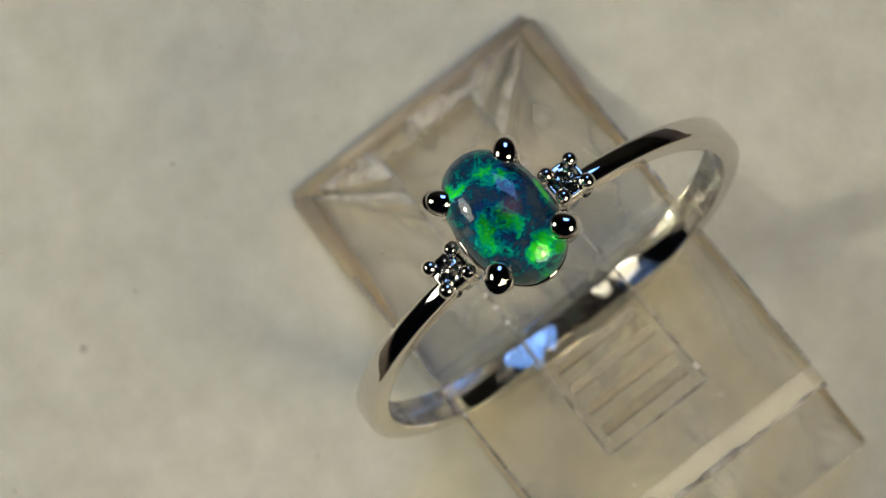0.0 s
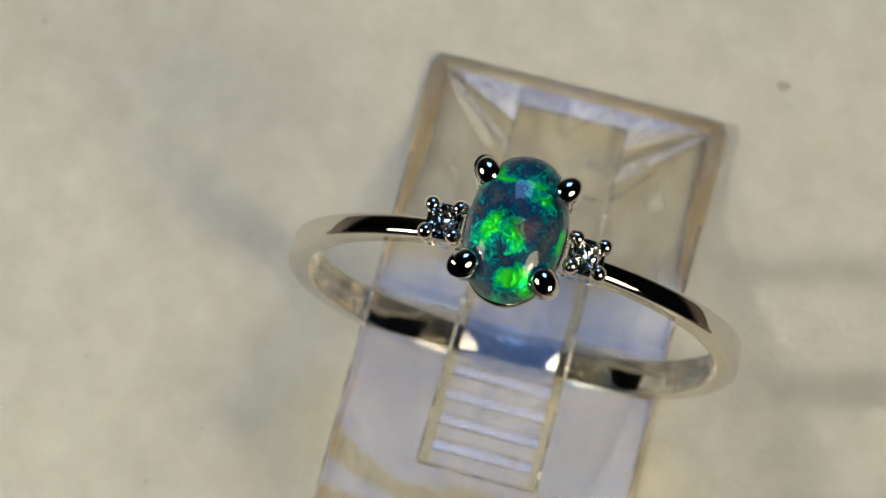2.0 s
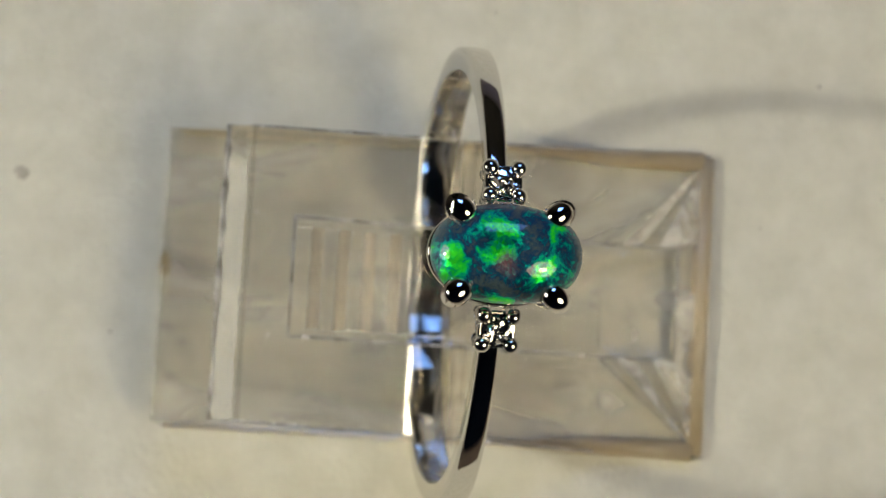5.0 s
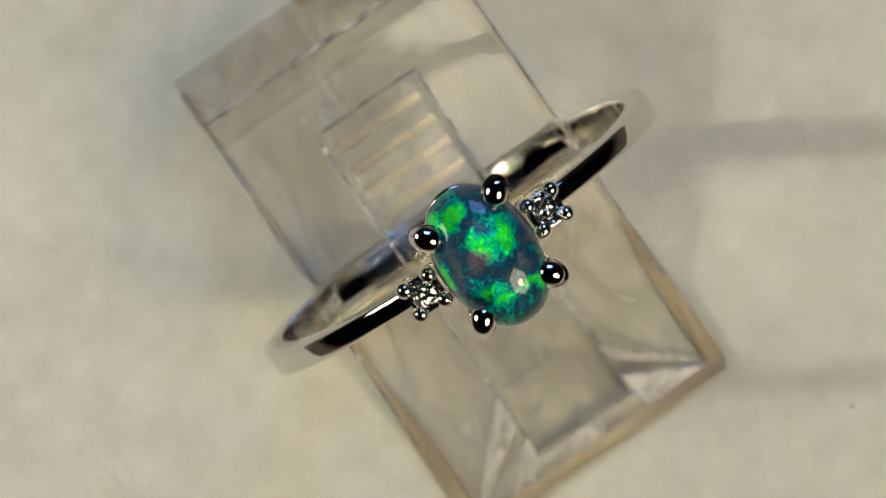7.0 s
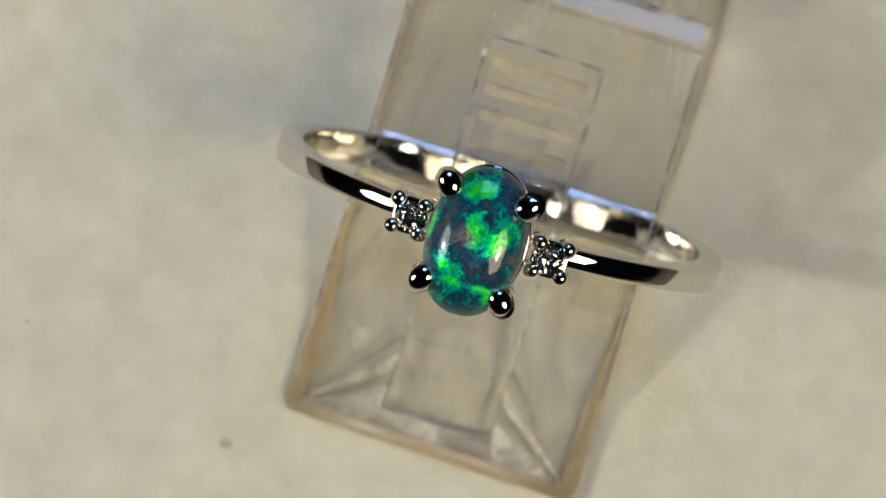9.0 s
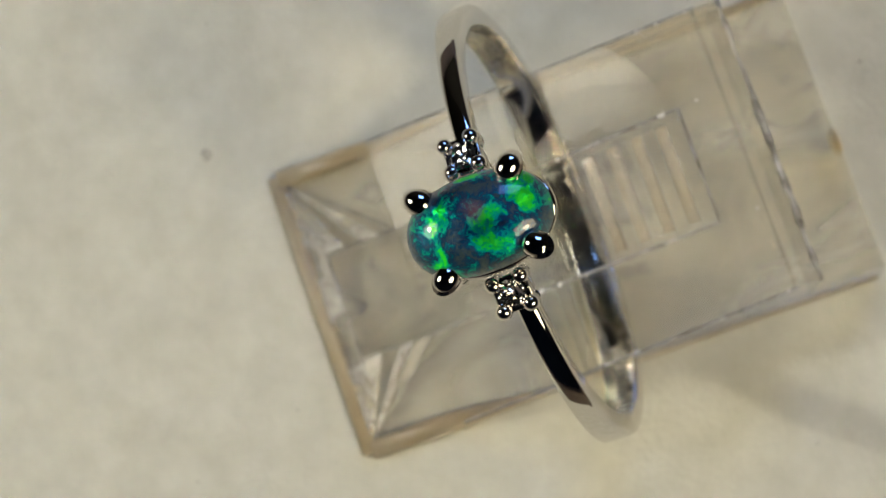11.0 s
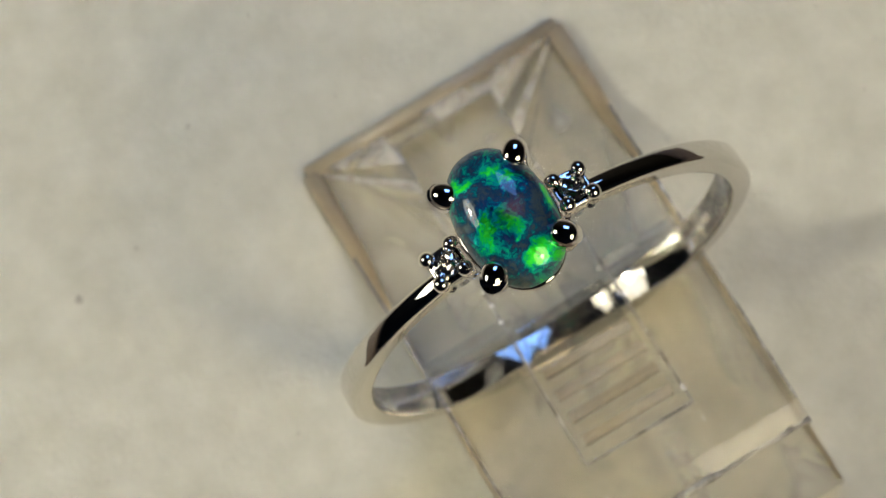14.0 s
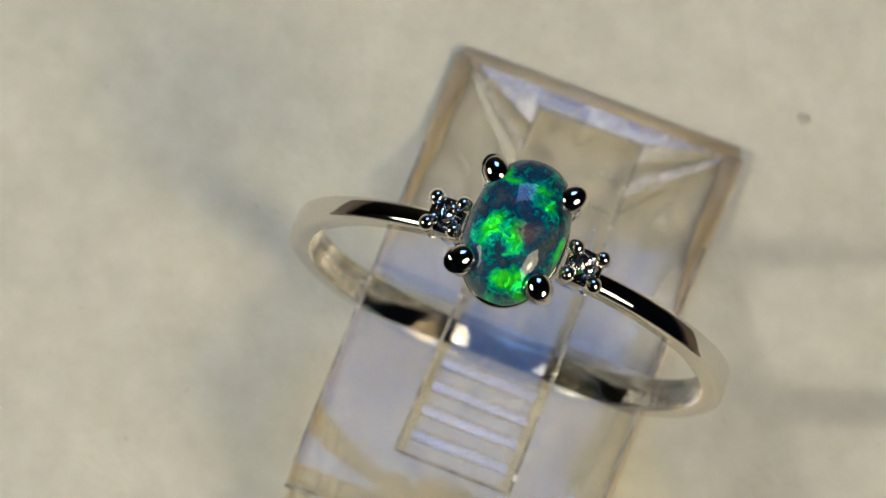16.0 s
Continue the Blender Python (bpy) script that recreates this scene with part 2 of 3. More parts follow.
    s1 = nt.nodes.new("ShaderNodeVectorMath"); s1.operation = "ADD"
    L(a1.outputs["Vector"], s1.inputs[0]); L(a2.outputs["Vector"], s1.inputs[1])
    s2 = nt.nodes.new("ShaderNodeVectorMath"); s2.operation = "ADD"
    L(s1.outputs["Vector"], s2.inputs[0]); L(geo.outputs["Normal"], s2.inputs[1])
    turned = nt.nodes.new("ShaderNodeVectorTransform")
    turned.vector_type, turned.convert_from, turned.convert_to = "VECTOR", "OBJECT", "WORLD"
    L(lean, turned.inputs["Vector"])
    s3 = nt.nodes.new("ShaderNodeVectorMath"); s3.operation = "ADD"
    L(s2.outputs["Vector"], s3.inputs[0]); L(turned.outputs["Vector"], s3.inputs[1])
    nm = nt.nodes.new("ShaderNodeVectorMath"); nm.operation = "NORMALIZE"
    L(s3.outputs["Vector"], nm.inputs[0])
    L(nm.outputs["Vector"], b.inputs["Normal"])
    b.inputs["Specular IOR Level"].default_value = 0.08
    b.inputs["Coat Weight"].default_value = 0.9
    b.inputs["Coat Roughness"].default_value = 0.02
    b.inputs["Coat IOR"].default_value = 1.5
    return m


OPAL = make_opal()


# ---- mesh helpers ----
def part(name, bm, mat, parent=None, label="", smooth=True, at=None):
    me = bpy.data.meshes.new(name)
    bmesh.ops.recalc_face_normals(bm, faces=bm.faces)
    for f in bm.faces:
        f.smooth = smooth
    bm.to_mesh(me)
    bm.free()
    me.materials.append(mat)
    ob = new(name, me)
    ob.parent = parent
    if at is not None:
        ob.matrix_basis = at
    return tagged(ob, label)


def empty(name):
    ob = bpy.data.objects.new(name, None)
    ob.empty_display_size = 0.005
    scene.collection.objects.link(ob)
    return ob


def loft(rings, close=False, caps=True):
    """A skin over closed rings of points, each with the same number of points."""
    bm = bmesh.new()
    vs = [[bm.verts.new(p) for p in ring] for ring in rings]
    n = len(vs[0])
    pairs = list(zip(vs, vs[1:])) + ([(vs[-1], vs[0])] if close else [])
    for a, b in pairs:
        for i in range(n):
            bm.faces.new((a[i], a[(i + 1) % n], b[(i + 1) % n], b[i]))
    if caps and not close:
        bm.faces.new(vs[0])
        bm.faces.new(vs[-1][::-1])
    return bm


def tube(path, radii, n=16, flat=1.0):
    """A round rod along a path, with its own radius at each point."""
    rings = []
    for i, p in enumerate(path):
        p = Vector(p)
        d = (Vector(path[min(i + 1, len(path) - 1)]) - Vector(path[max(i - 1, 0)])).normalized()
        side = d.cross(Vector((0, 0, 1)) if abs(d.z) < 0.9 else Vector((1, 0, 0))).normalized()
        up = side.cross(d)
        r = radii[i]
        rings.append([p + side * (r * math.cos(a)) + up * (r * flat * math.sin(a)) for a in (2 * math.pi * k / n for k in range(n))])
    return loft(rings)


def box(lo, hi):
    bm = bmesh.new()
    bmesh.ops.create_cube(bm, size=1)
    for v in bm.verts:
        v.co = Vector([lo[i] + (v.co[i] + 0.5) * (hi[i] - lo[i]) for i in range(3)])
    return bm


def lathe(profile, n=48):
    return loft([[(r * math.cos(a), r * math.sin(a), z) for a in (2 * math.pi * k / n for k in range(n))] for r, z in profile])


# ---- the room ----
def setting():
    tagged(part("floor", box((-1.2, -1.2, -0.06), (1.2, 0.45, -0.012)), TABLE, smooth=False), "dark wooden table top under the turntable", "table", kind="structure")
    tagged(part("ceiling", box((-1.2, -1.2, 1.5), (1.2, 0.45, 1.6)), WALL, smooth=False), "dark ceiling over the table", "ceiling", kind="structure")
    for name, lo, hi in (("wall_south", (-1.2, -1.3, -0.06), (1.2, -1.2, 1.6)), ("wall_west", (-1.3, -1.3, -0.06), (-1.2, 0.55, 1.6)),
                         ("wall_east", (1.2, -1.3, -0.06), (1.3, 0.55, 1.6))):
        tagged(part(name, box(lo, hi), WALL, smooth=False), "dark painted wall", "wall", kind="structure")
    bm = bmesh.new()
    w, y0, y1, wx, wz = 0.13, 0.45, 0.55, WINDOW.x, WINDOW.z
    for lo, hi in (((-1.2, y0, -0.06), (wx - w, y1, 1.6)), ((wx + w, y0, -0.06), (1.2, y1, 1.6)), ((wx - w, y0, -0.06), (wx + w, y1, wz - 0.18)), ((wx - w, y0, wz + 0.18), (wx + w, y1, 1.6))):
        b2 = box(lo, hi)
        me = bpy.data.meshes.new("tmp")
        b2.to_mesh(me)
        b2.free()
        bm.from_mesh(me)
        bpy.data.meshes.remove(me)
    tagged(part("wall_north", bm, WALL, smooth=False), "dark painted wall with a window opening", "wall", kind="structure")


def desk_lamp(place, glow, size, bulb, bulb_size, foot, label):
    """A lamp head that looks at the ring: a shade, a six-sided diffuser and a bright core in its middle."""
    root = empty("desk_lamp")
    root.matrix_world = look(place, (0, 0, 0.01))
    hexa = lambda r, z: [(r * math.cos(k * math.pi / 3), r * math.sin(k * math.pi / 3), z) for k in range(6)]
    k = size / 0.08
    part("shade", loft([hexa(size * 1.05, 0.004), hexa(size, 0.030 * k), hexa(size * 0.4, 0.060 * k)]), SHADE, root, smooth=False)
    part("diffuser", loft([hexa(size, 0.001), hexa(size, 0.003)]), glow, root, "glowing six-sided diffuser", smooth=False)
    part("bulb", loft([hexa(bulb_size, z) for z in (-0.003, 0.0)]), bulb, root, "bright lamp core", smooth=False)
    tip = root.matrix_world.inverted()
    knee = Vector((foot.x, foot.y, place.z + 0.06))
    rod = 0.006 * k
    part("arm", tube([Vector((0, 0, 0.055 * k)), Vector((0, 0, 0.09 * k)), tip @ knee, tip @ foot], [rod] * 4), SHADE, root)
    part("base", lathe([(0.06, -0.002), (0.06, 0.010), (0.05, 0.016), (0.008, 0.018)]), SHADE, root, at=tip @ Matrix.Translation(foot))
    return tagged(root, label, "lamp")


setting()
desk_lamp(LAMP_A, GLOW_A, 0.093, BULB_A, 0.025, Vector((0.37, -0.22, -0.010)), "black desk lamp with a warm glowing diffuser")
desk_lamp(LAMP_B, GLOW_B, 0.075, BULB_B, 0.0078, Vector((-0.47, 0.02, -0.010)), "small black desk lamp with a white glowing diffuser")


# ---- turntable ----
def turntable():
    root = empty("turntable")
    part("top", lathe([(0.0600, -0.0060), (0.0620, -0.0050), (0.0620, -0.0008), (0.0612, 0.0)], 96), BOARD, root, smooth=False)
    part("foot", lathe([(0.045, -0.012), (0.045, -0.006)], 64), SHADE, root)
    rnd = random.Random(7)
    spots = [(-19.0, 10.7, 0.24), (11.2, 12.1, 0.32), (-4.5, -25.0, 0.4)]
    for _ in range(46):
        a, r = rnd.uniform(0, 6.283), 29 * math.sqrt(rnd.uniform(0.05, 1))
        spots.append((r * math.cos(a), r * math.sin(a), rnd.choice((0.05, 0.06, 0.08, 0.12))))
    for x, y, s in spots:
        n = 10
        ring = [(s * rnd.uniform(0.6, 1.2) * math.cos(6.283 * k / n), s * rnd.uniform(0.6, 1.2) * math.sin(6.283 * k / n)) for k in range(n)]
        bm = loft([[(p * MM, q * MM, 0) for p, q in ring], [(0.8 * p * MM, 0.8 * q * MM, 0.02 * MM) for p, q in ring]])
        part("speck", bm, SPECK, root, at=Matrix.Translation((x * MM, y * MM, 0.0)))
    return tagged(root, "off-white speckled turntable top", "turntable")


# ---- acrylic ring stand ----
STAND_AT = pose(1.15 * MM, 0, 0.02 * MM, 0, 0, -1.7)
SLOPE = math.tan(radians(26.0))
BACK, STEP, FRONT = -12.95, -11.8, 4.5         # along the stand: end of the face, crease above it, start of the nose


def stand():
    """A moulded wedge: sloping face with a sunk tongue along its middle, a slit for the ring, a low lip behind."""
    root = empty("ring_stand")
    def draft(mesh):
        for v in mesh.verts:
            if abs(v.co.x) > 7 * MM:
                v.co.x -= math.copysign(0.090 * v.co.z, v.co.x)
            if v.co.y < -16 * MM:
                v.co.y += 0.10 * v.co.z
    face = lambda y: 0.85 - (y - FRONT) * SLOPE
    nose = lambda y: face(4.5) + (y - 4.5) * (0.42 - face(4.5)) / 5.1
    flat = lambda z: (lambda y: z)
    # bands along y: (y0, y1, height at the sides, height along the sunk middle)
    shelf = lambda y: face(STEP) - (STEP - y) * 0.33
    bands = [(-17.1, BACK, flat(3.8), flat(3.8)), (BACK, STEP, shelf, shelf), (STEP, -9.7, face, face)]
    sunk = lambda y: face(y) - 0.52
    NODES, RELIEF = [4.5, 5.4, 6.3, 7.2, 8.2], [0.0, 0.34, -0.16, 0.30, 0.10]
    bands += [(-9.7, -4.4, face, sunk), (-4.4, -2.5, flat(0.3), sunk), (-2.5, 4.5, face, sunk), *((a, b, nose, flat(0.2)) for a, b in zip(NODES, NODES[1:]))]
    xs = [-7.45, -2.75, 2.75, 7.45]
    bm = bmesh.new()
    q = lambda *ps: bm.faces.new([bm.verts.new((x * MM, y * MM, z * MM)) for x, y, z in ps])
    inner = lambda y: face(4.5) + (y - 4.5) * (0.72 - face(4.5)) / 3.7 + float(np.interp(y, NODES, RELIEF))      # height beside the sunk middle, along the nose
    nose_at = range(len(bands) - 4, len(bands))
    def top(j, i, y, x=None):
        if not (0 <= j < len(bands) and 0 <= i < 3):
            return 0.0
        if i == 1:
            return bands[j][3](y)
        if j in nose_at and x is not None and abs(x) < 3:
            return inner(y)
        return bands[j][2](y)
    def at(j, i, x):
        """The sunk middle has sloping walls: its floor is narrower than its mouth."""
        return math.copysign(2.32, x) if i == 1 and 3 <= j < len(bands) else x
    for j, (y0, y1, _, _) in enumerate(bands):
        for i in range(3):
            a, b = xs[i], xs[i + 1]
            q((a, y0, 0), (a, y1, 0), (b, y1, 0), (b, y0, 0))
            if j in nose_at and i != 1:
                continue
            fa, fb = at(j, i, a), at(j, i, b)
            q((fa, y0, top(j, i, y0, a)), (fb, y0, top(j, i, y0, b)), (fb, y1, top(j, i, y1, b)), (fa, y1, top(j, i, y1, a)))
        for i in range(-1, 3):
            x = xs[i + 1]
            l0, l1, r0, r1 = top(j, i, y0, x), top(j, i, y1, x), top(j, i + 1, y0, x), top(j, i + 1, y1, x)
            if abs(l0 - r0) + abs(l1 - r1) > 1e-6:
                lx, rx = at(j, i, x), at(j, i + 1, x)
                q((lx, y0, l0), (lx, y1, l1), (rx, y1, r1), (rx, y0, r0))
    for j in range(-1, len(bands) - 1):
        y = bands[j][1] if j >= 0 else bands[0][0]
        for i in range(3):
            n, f = top(j, i, y), top(j + 1, i, y)
            if abs(n - f) > 1e-6:
                q((at(j, i, xs[i]), y, n), (at(j, i, xs[i + 1]), y, n), (at(j + 1, i, xs[i + 1]), y, f), (at(j + 1, i, xs[i]), y, f))
    # the faceted nose
    lit_facets = []
    zi, zo = inner(8.2), 0.42
    for s in (-1, 1):
        corner = (7.45 * s, 9.6, zo)
        q((7.45 * s, 4.5, face(4.5)), corner, (2.75 * s, 4.5, face(4.5)))
        for a, b in zip(NODES, NODES[1:]):
            facet = q(corner, (2.75 * s, b, inner(b)), (2.75 * s, a, inner(a)))
            # every second facet is lightened to imitate the refracted light and dark
            if a in NODES[1::2]:
                lit_facets.append(facet)
        q((7.45 * s, 8.2, 0), (7.45 * s, 9.6, 0), corner, (7.45 * s, 8.2, nose(8.2)))
    lit_facets.append(q((-2.75, 8.2, zi), (2.75, 8.2, zi), (7.45, 9.6, zo), (-7.45, 9.6, zo)))
    q((-2.75, 8.2, zi), (2.75, 8.2, zi), (2.32, 8.2, 0.2), (-2.32, 8.2, 0.2))
    q((-7.45, 9.6, zo), (7.45, 9.6, zo), (7.45, 9.6, 0), (-7.45, 9.6, 0))
    q((-7.45, 8.2, 0), (7.45, 8.2, 0), (7.45, 9.6, 0), (-7.45, 9.6, 0))
    draft(bm)
    bmesh.ops.remove_doubles(bm, verts=bm.verts, dist=1e-7)
    for f in bm.faces:
        slot = any(all(abs(v.co.y - y * MM) < 1e-7 for v in f.verts) for y in (-4.4, -2.5))
        f.material_index = 2 if f in lit_facets else int(slot or all(abs(v.co.z) < 1e-7 for v in f.verts))
    body = part("body", bm, ACRYLIC, root, smooth=False)
    body.data.materials.append(BRIGHT_HAZE)
    body.data.materials.append(FACET_LIGHT)
    bevel = body.modifiers.new("rounded edges", "BEVEL")
    bevel.width, bevel.segments, bevel.limit_method, bevel.angle_limit = 0.34 * MM, 2, "ANGLE", radians(38)
    for k in range(4):
        y = -8.75 + 1.15 * k
        bar = lambda x: [(x, (y - 0.28) * MM, (sunk(y - 0.28) + 0.015) * MM), (x, (y + 0.28) * MM, (sunk(y + 0.28) + 0.015) * MM), (x, (y + 0.20) * MM, (sunk(y + 0.20) + 0.14) * MM), (x, (y - 0.20) * MM, (sunk(y - 0.20) + 0.14) * MM)]
        part("rib", loft([bar(-2.33 * MM), bar(2.33 * MM)]), RIB, root, smooth=False)
    for s in (-1, 1):
        path, radii = [(7.10 * s, 9.3, 0.34), (7.12 * s, 4.4, 0.36), (7.28 * s, 0.5, 0.2), (7.38 * s, -16.9, 0.16)], (0.50, 0.42, 0.17, 0.13)
        part("edge", tube([Vector(p) * MM for p in path], [r * MM for r in radii], 12, 0.62), EDGE, root, "tan strip for the moulded edge seen through the acrylic")
        c = 2.75 * s
        for path in ([(c, -9.7, face(-9.7)), (c, 4.5, face(4.5)), (c, 8.2, zi)], [(7.45 * s - 0.090 * s * face(STEP), STEP, face(STEP)), (7.45 * s - 0.090 * s * face(4.5), 4.5, face(4.5))]):
            part("edge", tube([Vector(p) * MM for p in path], [0.065 * MM] * len(path), 8), RIM, root, "thin rod with the clear edge's light and dark streaks coloured in")
    for y, z in ((-9.7, face(-9.7)), (8.2, zi)):
        part("edge", tube([(-2.75 * MM, y * MM, z * MM), (2.75 * MM, y * MM, z * MM)], [0.065 * MM] * 2, 8), RIM, root, "thin rod with the clear edge's light and dark streaks coloured in")
    part("edge", tube([(-7.3 * MM, 9.36 * MM, 0.30 * MM), (7.3 * MM, 9.36 * MM, 0.30 * MM)], [0.46 * MM] * 2, 12, 0.6), EDGE, root, "tan strip for the moulded edge seen through the acrylic")
    # rods that draw the bright streaks fanning over the nose facets
    for s in (-1, 1):
        for y, r in ((4.5, 0.045), (6.3, 0.03), (8.2, 0.04)):
            part("edge", tube([Vector((7.1 * s, 9.45, zo)) * MM, Vector((2.75 * s, y, inner(y))) * MM], [0.4 * r * MM, r * MM], 8), RIM, root, "thin rod with the clear edge's light and dark streaks coloured in")
    # pale uneven rod: the step's worn edge and the bright streak on it
    step = shelf(BACK)
    rnd = random.Random(5)
    path = [Vector((-6.7 + 13.4 * k / 24, BACK + 0.03 + rnd.uniform(-0.03, 0.03), step - 0.03)) * MM for k in range(25)]
    part("edge", tube(path, [rnd.uniform(0.07, 0.20) * MM for _ in path], 8), RIM, root, "worn edge of the step with its bright streak put in as a pale rod")
    # pale blobs in place of the tiny glints along the edges
    for k in range(34):
        s, y = rnd.choice((-1, 1)), rnd.uniform(-11.6, 4.3)
        x = s * (2.75 if rnd.random() < 0.4 else 7.42 - 0.090 * face(y))
        glint_dot = bmesh.new()
        bmesh.ops.create_icosphere(glint_dot, subdivisions=1, radius=rnd.uniform(0.05, 0.13) * MM)
        for v in glint_dot.verts:
            v.co = Vector((v.co.x, v.co.y * 1.6, v.co.z)) * rnd.uniform(0.7, 1.2) + Vector((x, y, face(y))) * MM
        part("glint_dot", glint_dot, GLINT, root, "small pale blob that imitates a glint on the edge", smooth=False)
    blob = bmesh.new()
    bmesh.ops.create_icosphere(blob, subdivisions=2, radius=0.55 * MM)
    for v in blob.verts:
        v.co = Vector((v.co.x * 1.3, v.co.y * 0.55, v.co.z * 1.1)) * rnd.uniform(0.85, 1.15) + Vector((-0.6, -17.1, 1.2)) * MM
    part("gate_mark", blob, AMBER, root, "small amber moulding nub")
    return tagged(root, "clear moulded acrylic ring stand with a sloping face, on the turntable", "ring stand")


# ---- the ring ----
RING_AT = Matrix.Translation((0.87 * MM, -2.12 * MM, 10.25 * MM)) @ pose(0, 0, 0, 0, 0, -1.4) @ pose(0, 0, 0, -12.3, 0, 0)


SEAT = (-0.27, 0.12)        # the stone's setting, off the band's middle


def band():
    """The shank: flat inside, softly rounded outside, narrower and thinner towards the shoulders."""
    rings, n = [], 150
    for k in range(n + 1):
        a = radians(15 + 330.0 * k / n)                 # from the top, round the bottom
        up = max(0.0, math.cos(a))
        w = 0.70 - (0.30 if up else 0.20) * math.cos(a)
        ro, ri = 10.0 - 0.12 * up, 8.95
        prof = [(ri, -w + 0.16), (ri + 0.005, -w + 0.11), (ri + 0.04, -w + 0.03), (ri + 0.12, -w), (ri + 0.17, -w), (ro - 0.37, -w), (ro - 0.32, -w), (ro - 0.12, -w + 0.03), (ro - 0.03, -w + 0.11), (ro, -w + 0.24), (ro + 0.015, 0),
                (ro, w - 0.24), (ro - 0.03, w - 0.11), (ro - 0.12, w - 0.03), (ro - 0.32, w), (ro - 0.37, w), (ri + 0.17, w), (ri + 0.12, w), (ri + 0.04, w - 0.03), (ri + 0.005, w - 0.11), (ri, w - 0.16)]
        rings.append([(r * math.sin(a) * MM, y * MM, r * math.cos(a) * MM) for r, y in prof])
    return loft(rings)


def opal_dome():
    rings = []
    a, b, h = 1.86, 2.84, 1.15
    for s, z in ((0.55, -0.75), (0.80, -0.55), (0.95, -0.22), (1.0, 0.0)):
        rings.append((s, z))
    for k in range(1, 15):
        u = radians(90 * k / 14.5)
        s = math.cos(u)
        rings.append((s, h * (1 - s ** 2.3) ** 0.60))
    n = 64
    full = lambda c: math.copysign(abs(c) ** 0.90, c)           # a slightly squared oval
    return loft([[(a * s * full(math.cos(t)) * MM, b * s * full(math.sin(t)) * MM, z * MM) for t in (2 * math.pi * k / n for k in range(n))] for s, z in rings])


def ellipse_rail(a, b, z, r, wave=0.0):
    rings = []
    n, m = 72, 10
    for k in range(n):
        t = 2 * math.pi * k / n
        c = Vector((a * math.cos(t), b * math.sin(t), z + wave * math.cos(4 * t)))
        out = Vector((b * math.cos(t), a * math.sin(t), 0)).normalized()
        rings.append([(c + out * (r * math.cos(u)) + Vector((0, 0, r * 1.3 * math.sin(u)))) * MM for u in (2 * math.pi * j / m for j in range(m))])
    return loft(rings, close=True)


def claw(x, y):
    """A prong that rises outside the stone and ends in a bead over its edge."""
    out = Vector((x, y, 0)).normalized()
    base = Vector((x * 0.86, y * 0.84, 9.35))
    mid = Vector((x, y, 10.8)) + out * 0.20
    tip = Vector((x, y, 11.62)) + out * 0.20
    path = [base, base.lerp(mid, 0.5), mid, tip]
    radii = [0.44, 0.48, 0.52, 0.53]
    end = Vector((x, y, 12.0)) - out * 0.03
    d = (end - tip).normalized()
    for k in range(1, 8):
        u = radians(90 * k / 7.4)
        path.append(tip + d * (0.52 * math.sin(u)))
        radii.append(0.53 * math.cos(u))
    bm = tube([p * MM for p in path], [r * MM for r in radii], 20)
    for v in bm.verts:                                  # the cap is longer outwards
        if v.co.z > 11.2 * MM:
            d = (v.co - Vector((x, y, 0)) * MM).dot(out)
            if d > 0:
                v.co += out * (d * 0.34)
    return bm


def brilliant(r, seed):
    """A round stone whose small facets each look their own way, as the light returns from inside a cut diamond."""
    rnd = random.Random(seed)
    bm = bmesh.new()
    rows = []
    for s, z, n in ((1.0, 0.0, 16), (0.80, 0.14, 16), (0.55, 0.24, 8), (0.28, 0.22, 8)):
        rows.append([bm.verts.new((s * r * math.cos(2 * math.pi * k / n) * MM, s * r * math.sin(2 * math.pi * k / n) * MM, (z + rnd.uniform(-0.34, 0.34) * (s < 1)) * r * MM)) for k in range(n)])
    low = bm.verts.new((0, 0, -0.5 * r * MM))
    mid = bm.verts.new((0, 0, 0.20 * r * MM))
    for k in range(16):
        bm.faces.new((low, rows[0][(k + 1) % 16], rows[0][k]))
        a, b, c, d = rows[0][k], rows[0][(k + 1) % 16], rows[1][(k + 1) % 16], rows[1][k]
        bm.faces.new((a, b, d))
        bm.faces.new((b, c, d))
    for k in range(8):
        a, b, c = rows[1][2 * k], rows[1][2 * k + 1], rows[1][(2 * k + 2) % 16]
        d, e = rows[2][k], rows[2][(k + 1) % 8]
        bm.faces.new((a, b, d))
        bm.faces.new((b, e, d))
        bm.faces.new((b, c, e))
        f, g = rows[3][k], rows[3][(k + 1) % 8]
        bm.faces.new((d, e, f))
        bm.faces.new((e, g, f))
        bm.faces.new((f, g, mid))
    return bm


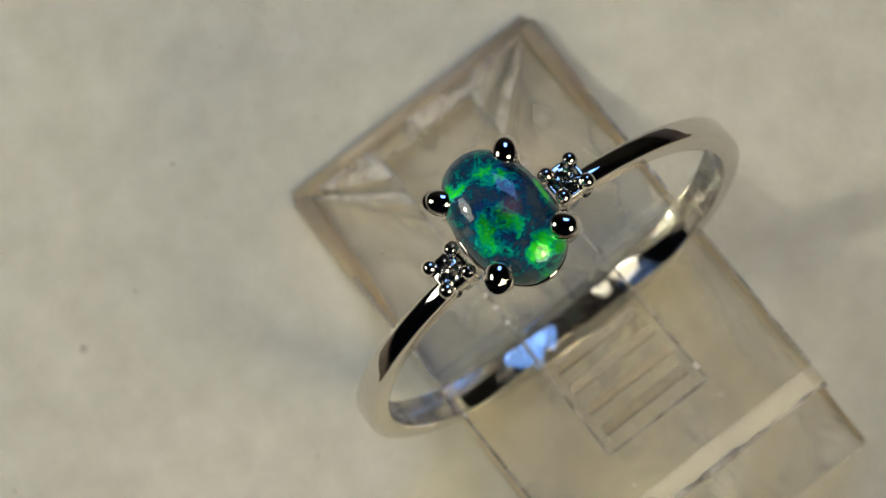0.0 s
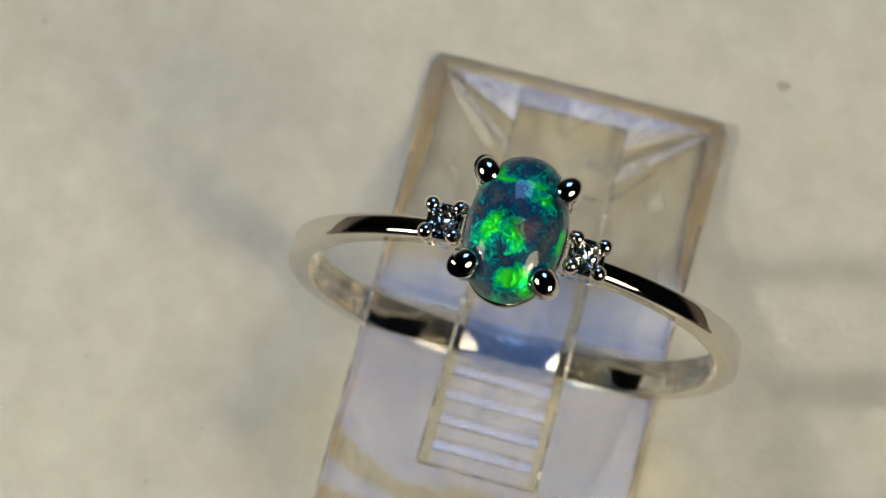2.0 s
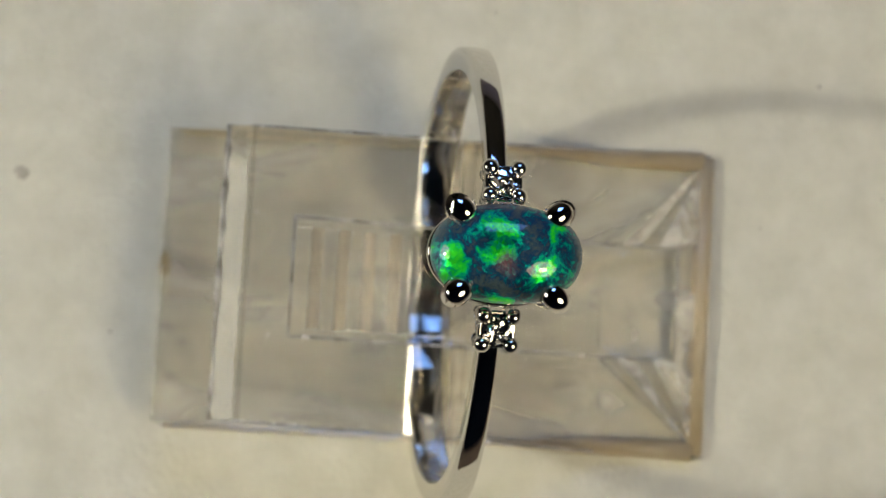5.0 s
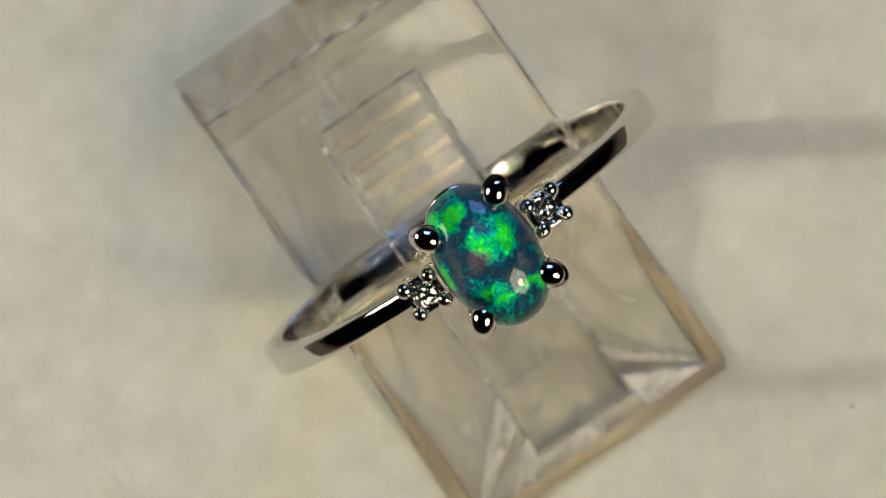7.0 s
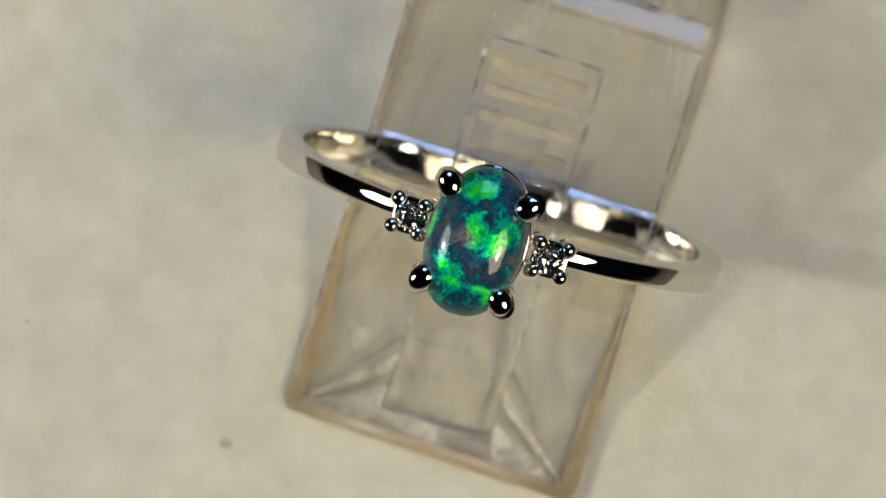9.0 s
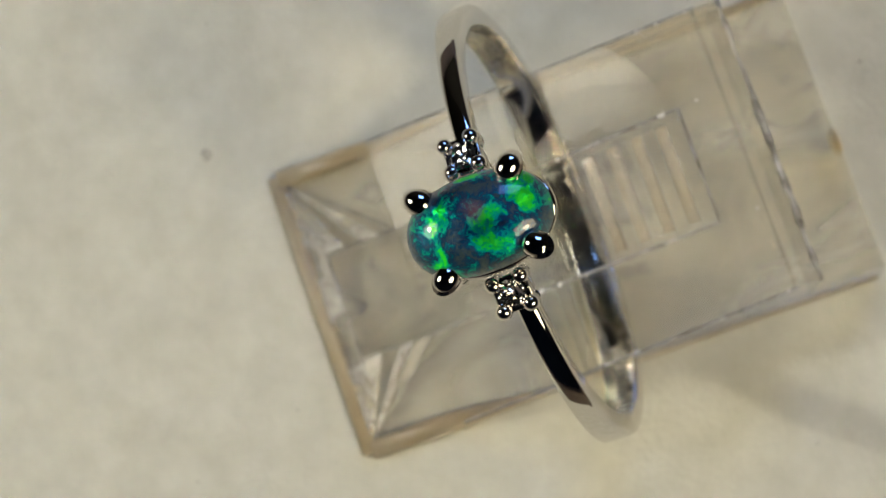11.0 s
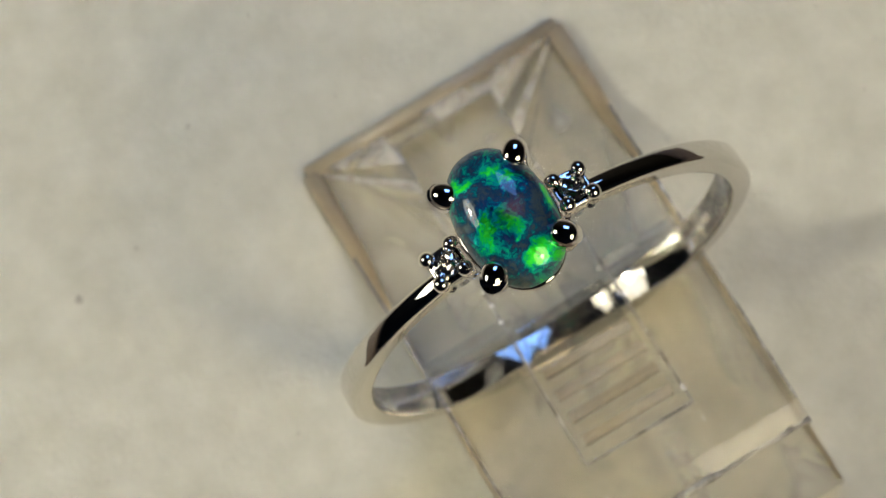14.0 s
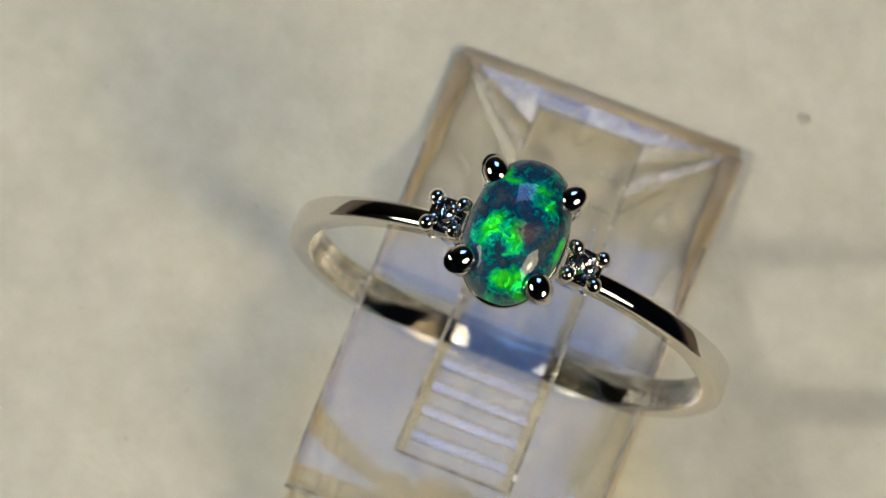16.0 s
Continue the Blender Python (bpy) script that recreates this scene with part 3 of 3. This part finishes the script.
def side_setting(ring, side):
    """A small claw-set diamond on one shoulder."""
    m = pose((side * 2.66 + SEAT[0]) * MM, SEAT[1] * MM, 9.50 * MM, 0, side * 12, 0)
    sq = lambda s, z, p=4.0: [((abs(math.cos(t)) ** (2 / p)) * math.copysign(s, math.cos(t)) * MM, (abs(math.sin(t)) ** (2 / p)) * math.copysign(s, math.sin(t)) * MM, z * MM)
                              for t in (2 * math.pi * k / 32 for k in range(32))]
    cup = part("diamond_setting", loft([sq(0.56, -1.15), sq(0.66, -0.3), sq(0.73, 0.45), sq(0.69, 0.56), sq(0.55, 0.50), sq(0.10, 0.0)]), SILVER, ring, "square silver collet with four beads", at=m)
    part("diamond", brilliant(0.58, 3 + side), DIAMOND, cup, "round brilliant-cut diamond", smooth=False, at=Matrix.Translation((0, 0, 0.66 * MM)))
    for sx in (-1, 1):
        for sy in (-1, 1):
            x, y = 0.56 * sx, 0.56 * sy
            path = [Vector((x * 0.95, y * 0.95, -0.3)), Vector((x, y, 0.3)), Vector((x, y, 0.72))]
            radii = [0.27, 0.31, 0.33]
            for k in range(1, 6):
                u = radians(90 * k / 5.4)
                path.append(Vector((x * 0.98, y * 0.98, 0.72 + 0.30 * math.sin(u))))
                radii.append(0.33 * math.cos(u))
            part("bead", tube([p * MM for p in path], [r * MM for r in radii], 14), SILVER, cup)


def opal_ring():
    ring = empty("opal_ring")
    seat = Matrix.Translation((SEAT[0] * MM, SEAT[1] * MM, 0))
    part("band", band(), SILVER, ring)
    for k in range(5):                                  # worn marks struck inside the band
        a, r = radians(104 + 2.4 * k), 8.945
        w = 0.10 + 0.03 * (k % 2)
        corner = lambda da, y, r: Vector((r * math.sin(a + da), y, r * math.cos(a + da))) * MM
        rings = [[corner(-0.012, -w * 2.4, q), corner(0.012, -w * 2.4, q), corner(0.012, w * 2.4, q), corner(-0.012, w * 2.4, q)] for q in (r + 0.05, r)]
        part("hallmark", loft(rings), TARNISH, ring, "dark worn mark struck in the silver", smooth=False)
    part("opal", opal_dome(), OPAL, ring, "oval dark opal with green and blue flashes", at=pose(SEAT[0] * MM, SEAT[1] * MM, 11.20 * MM, 6, 0, 0))
    part("gallery_rail", ellipse_rail(1.82, 2.80, 10.72, 0.14, 0.10), SILVER, ring, at=seat)
    part("base_rail", ellipse_rail(1.10, 1.45, 9.75, 0.26), SILVER, ring, at=seat)
    for sx in (-1, 1):
        for sy in (-1, 1):
            part("prong", claw(1.33 * sx, 1.60 * sy), SILVER, ring, at=seat)
    for side in (-1, 1):
        side_setting(ring, side)
    return tagged(ring, "polished silver ring with oval dark opal and two small diamonds", "ring")


TURNTABLE = turntable()
STAND = stand()
RING = opal_ring()


# ---- what moves ----
def motions():
    times = [0.5 * k for k in range(33)]
    for thing, at in ((TURNTABLE, Matrix()), (STAND, STAND_AT), (RING, RING_AT)):
        walk(thing, [(t, turn(t) @ at) for t in times])


motions()
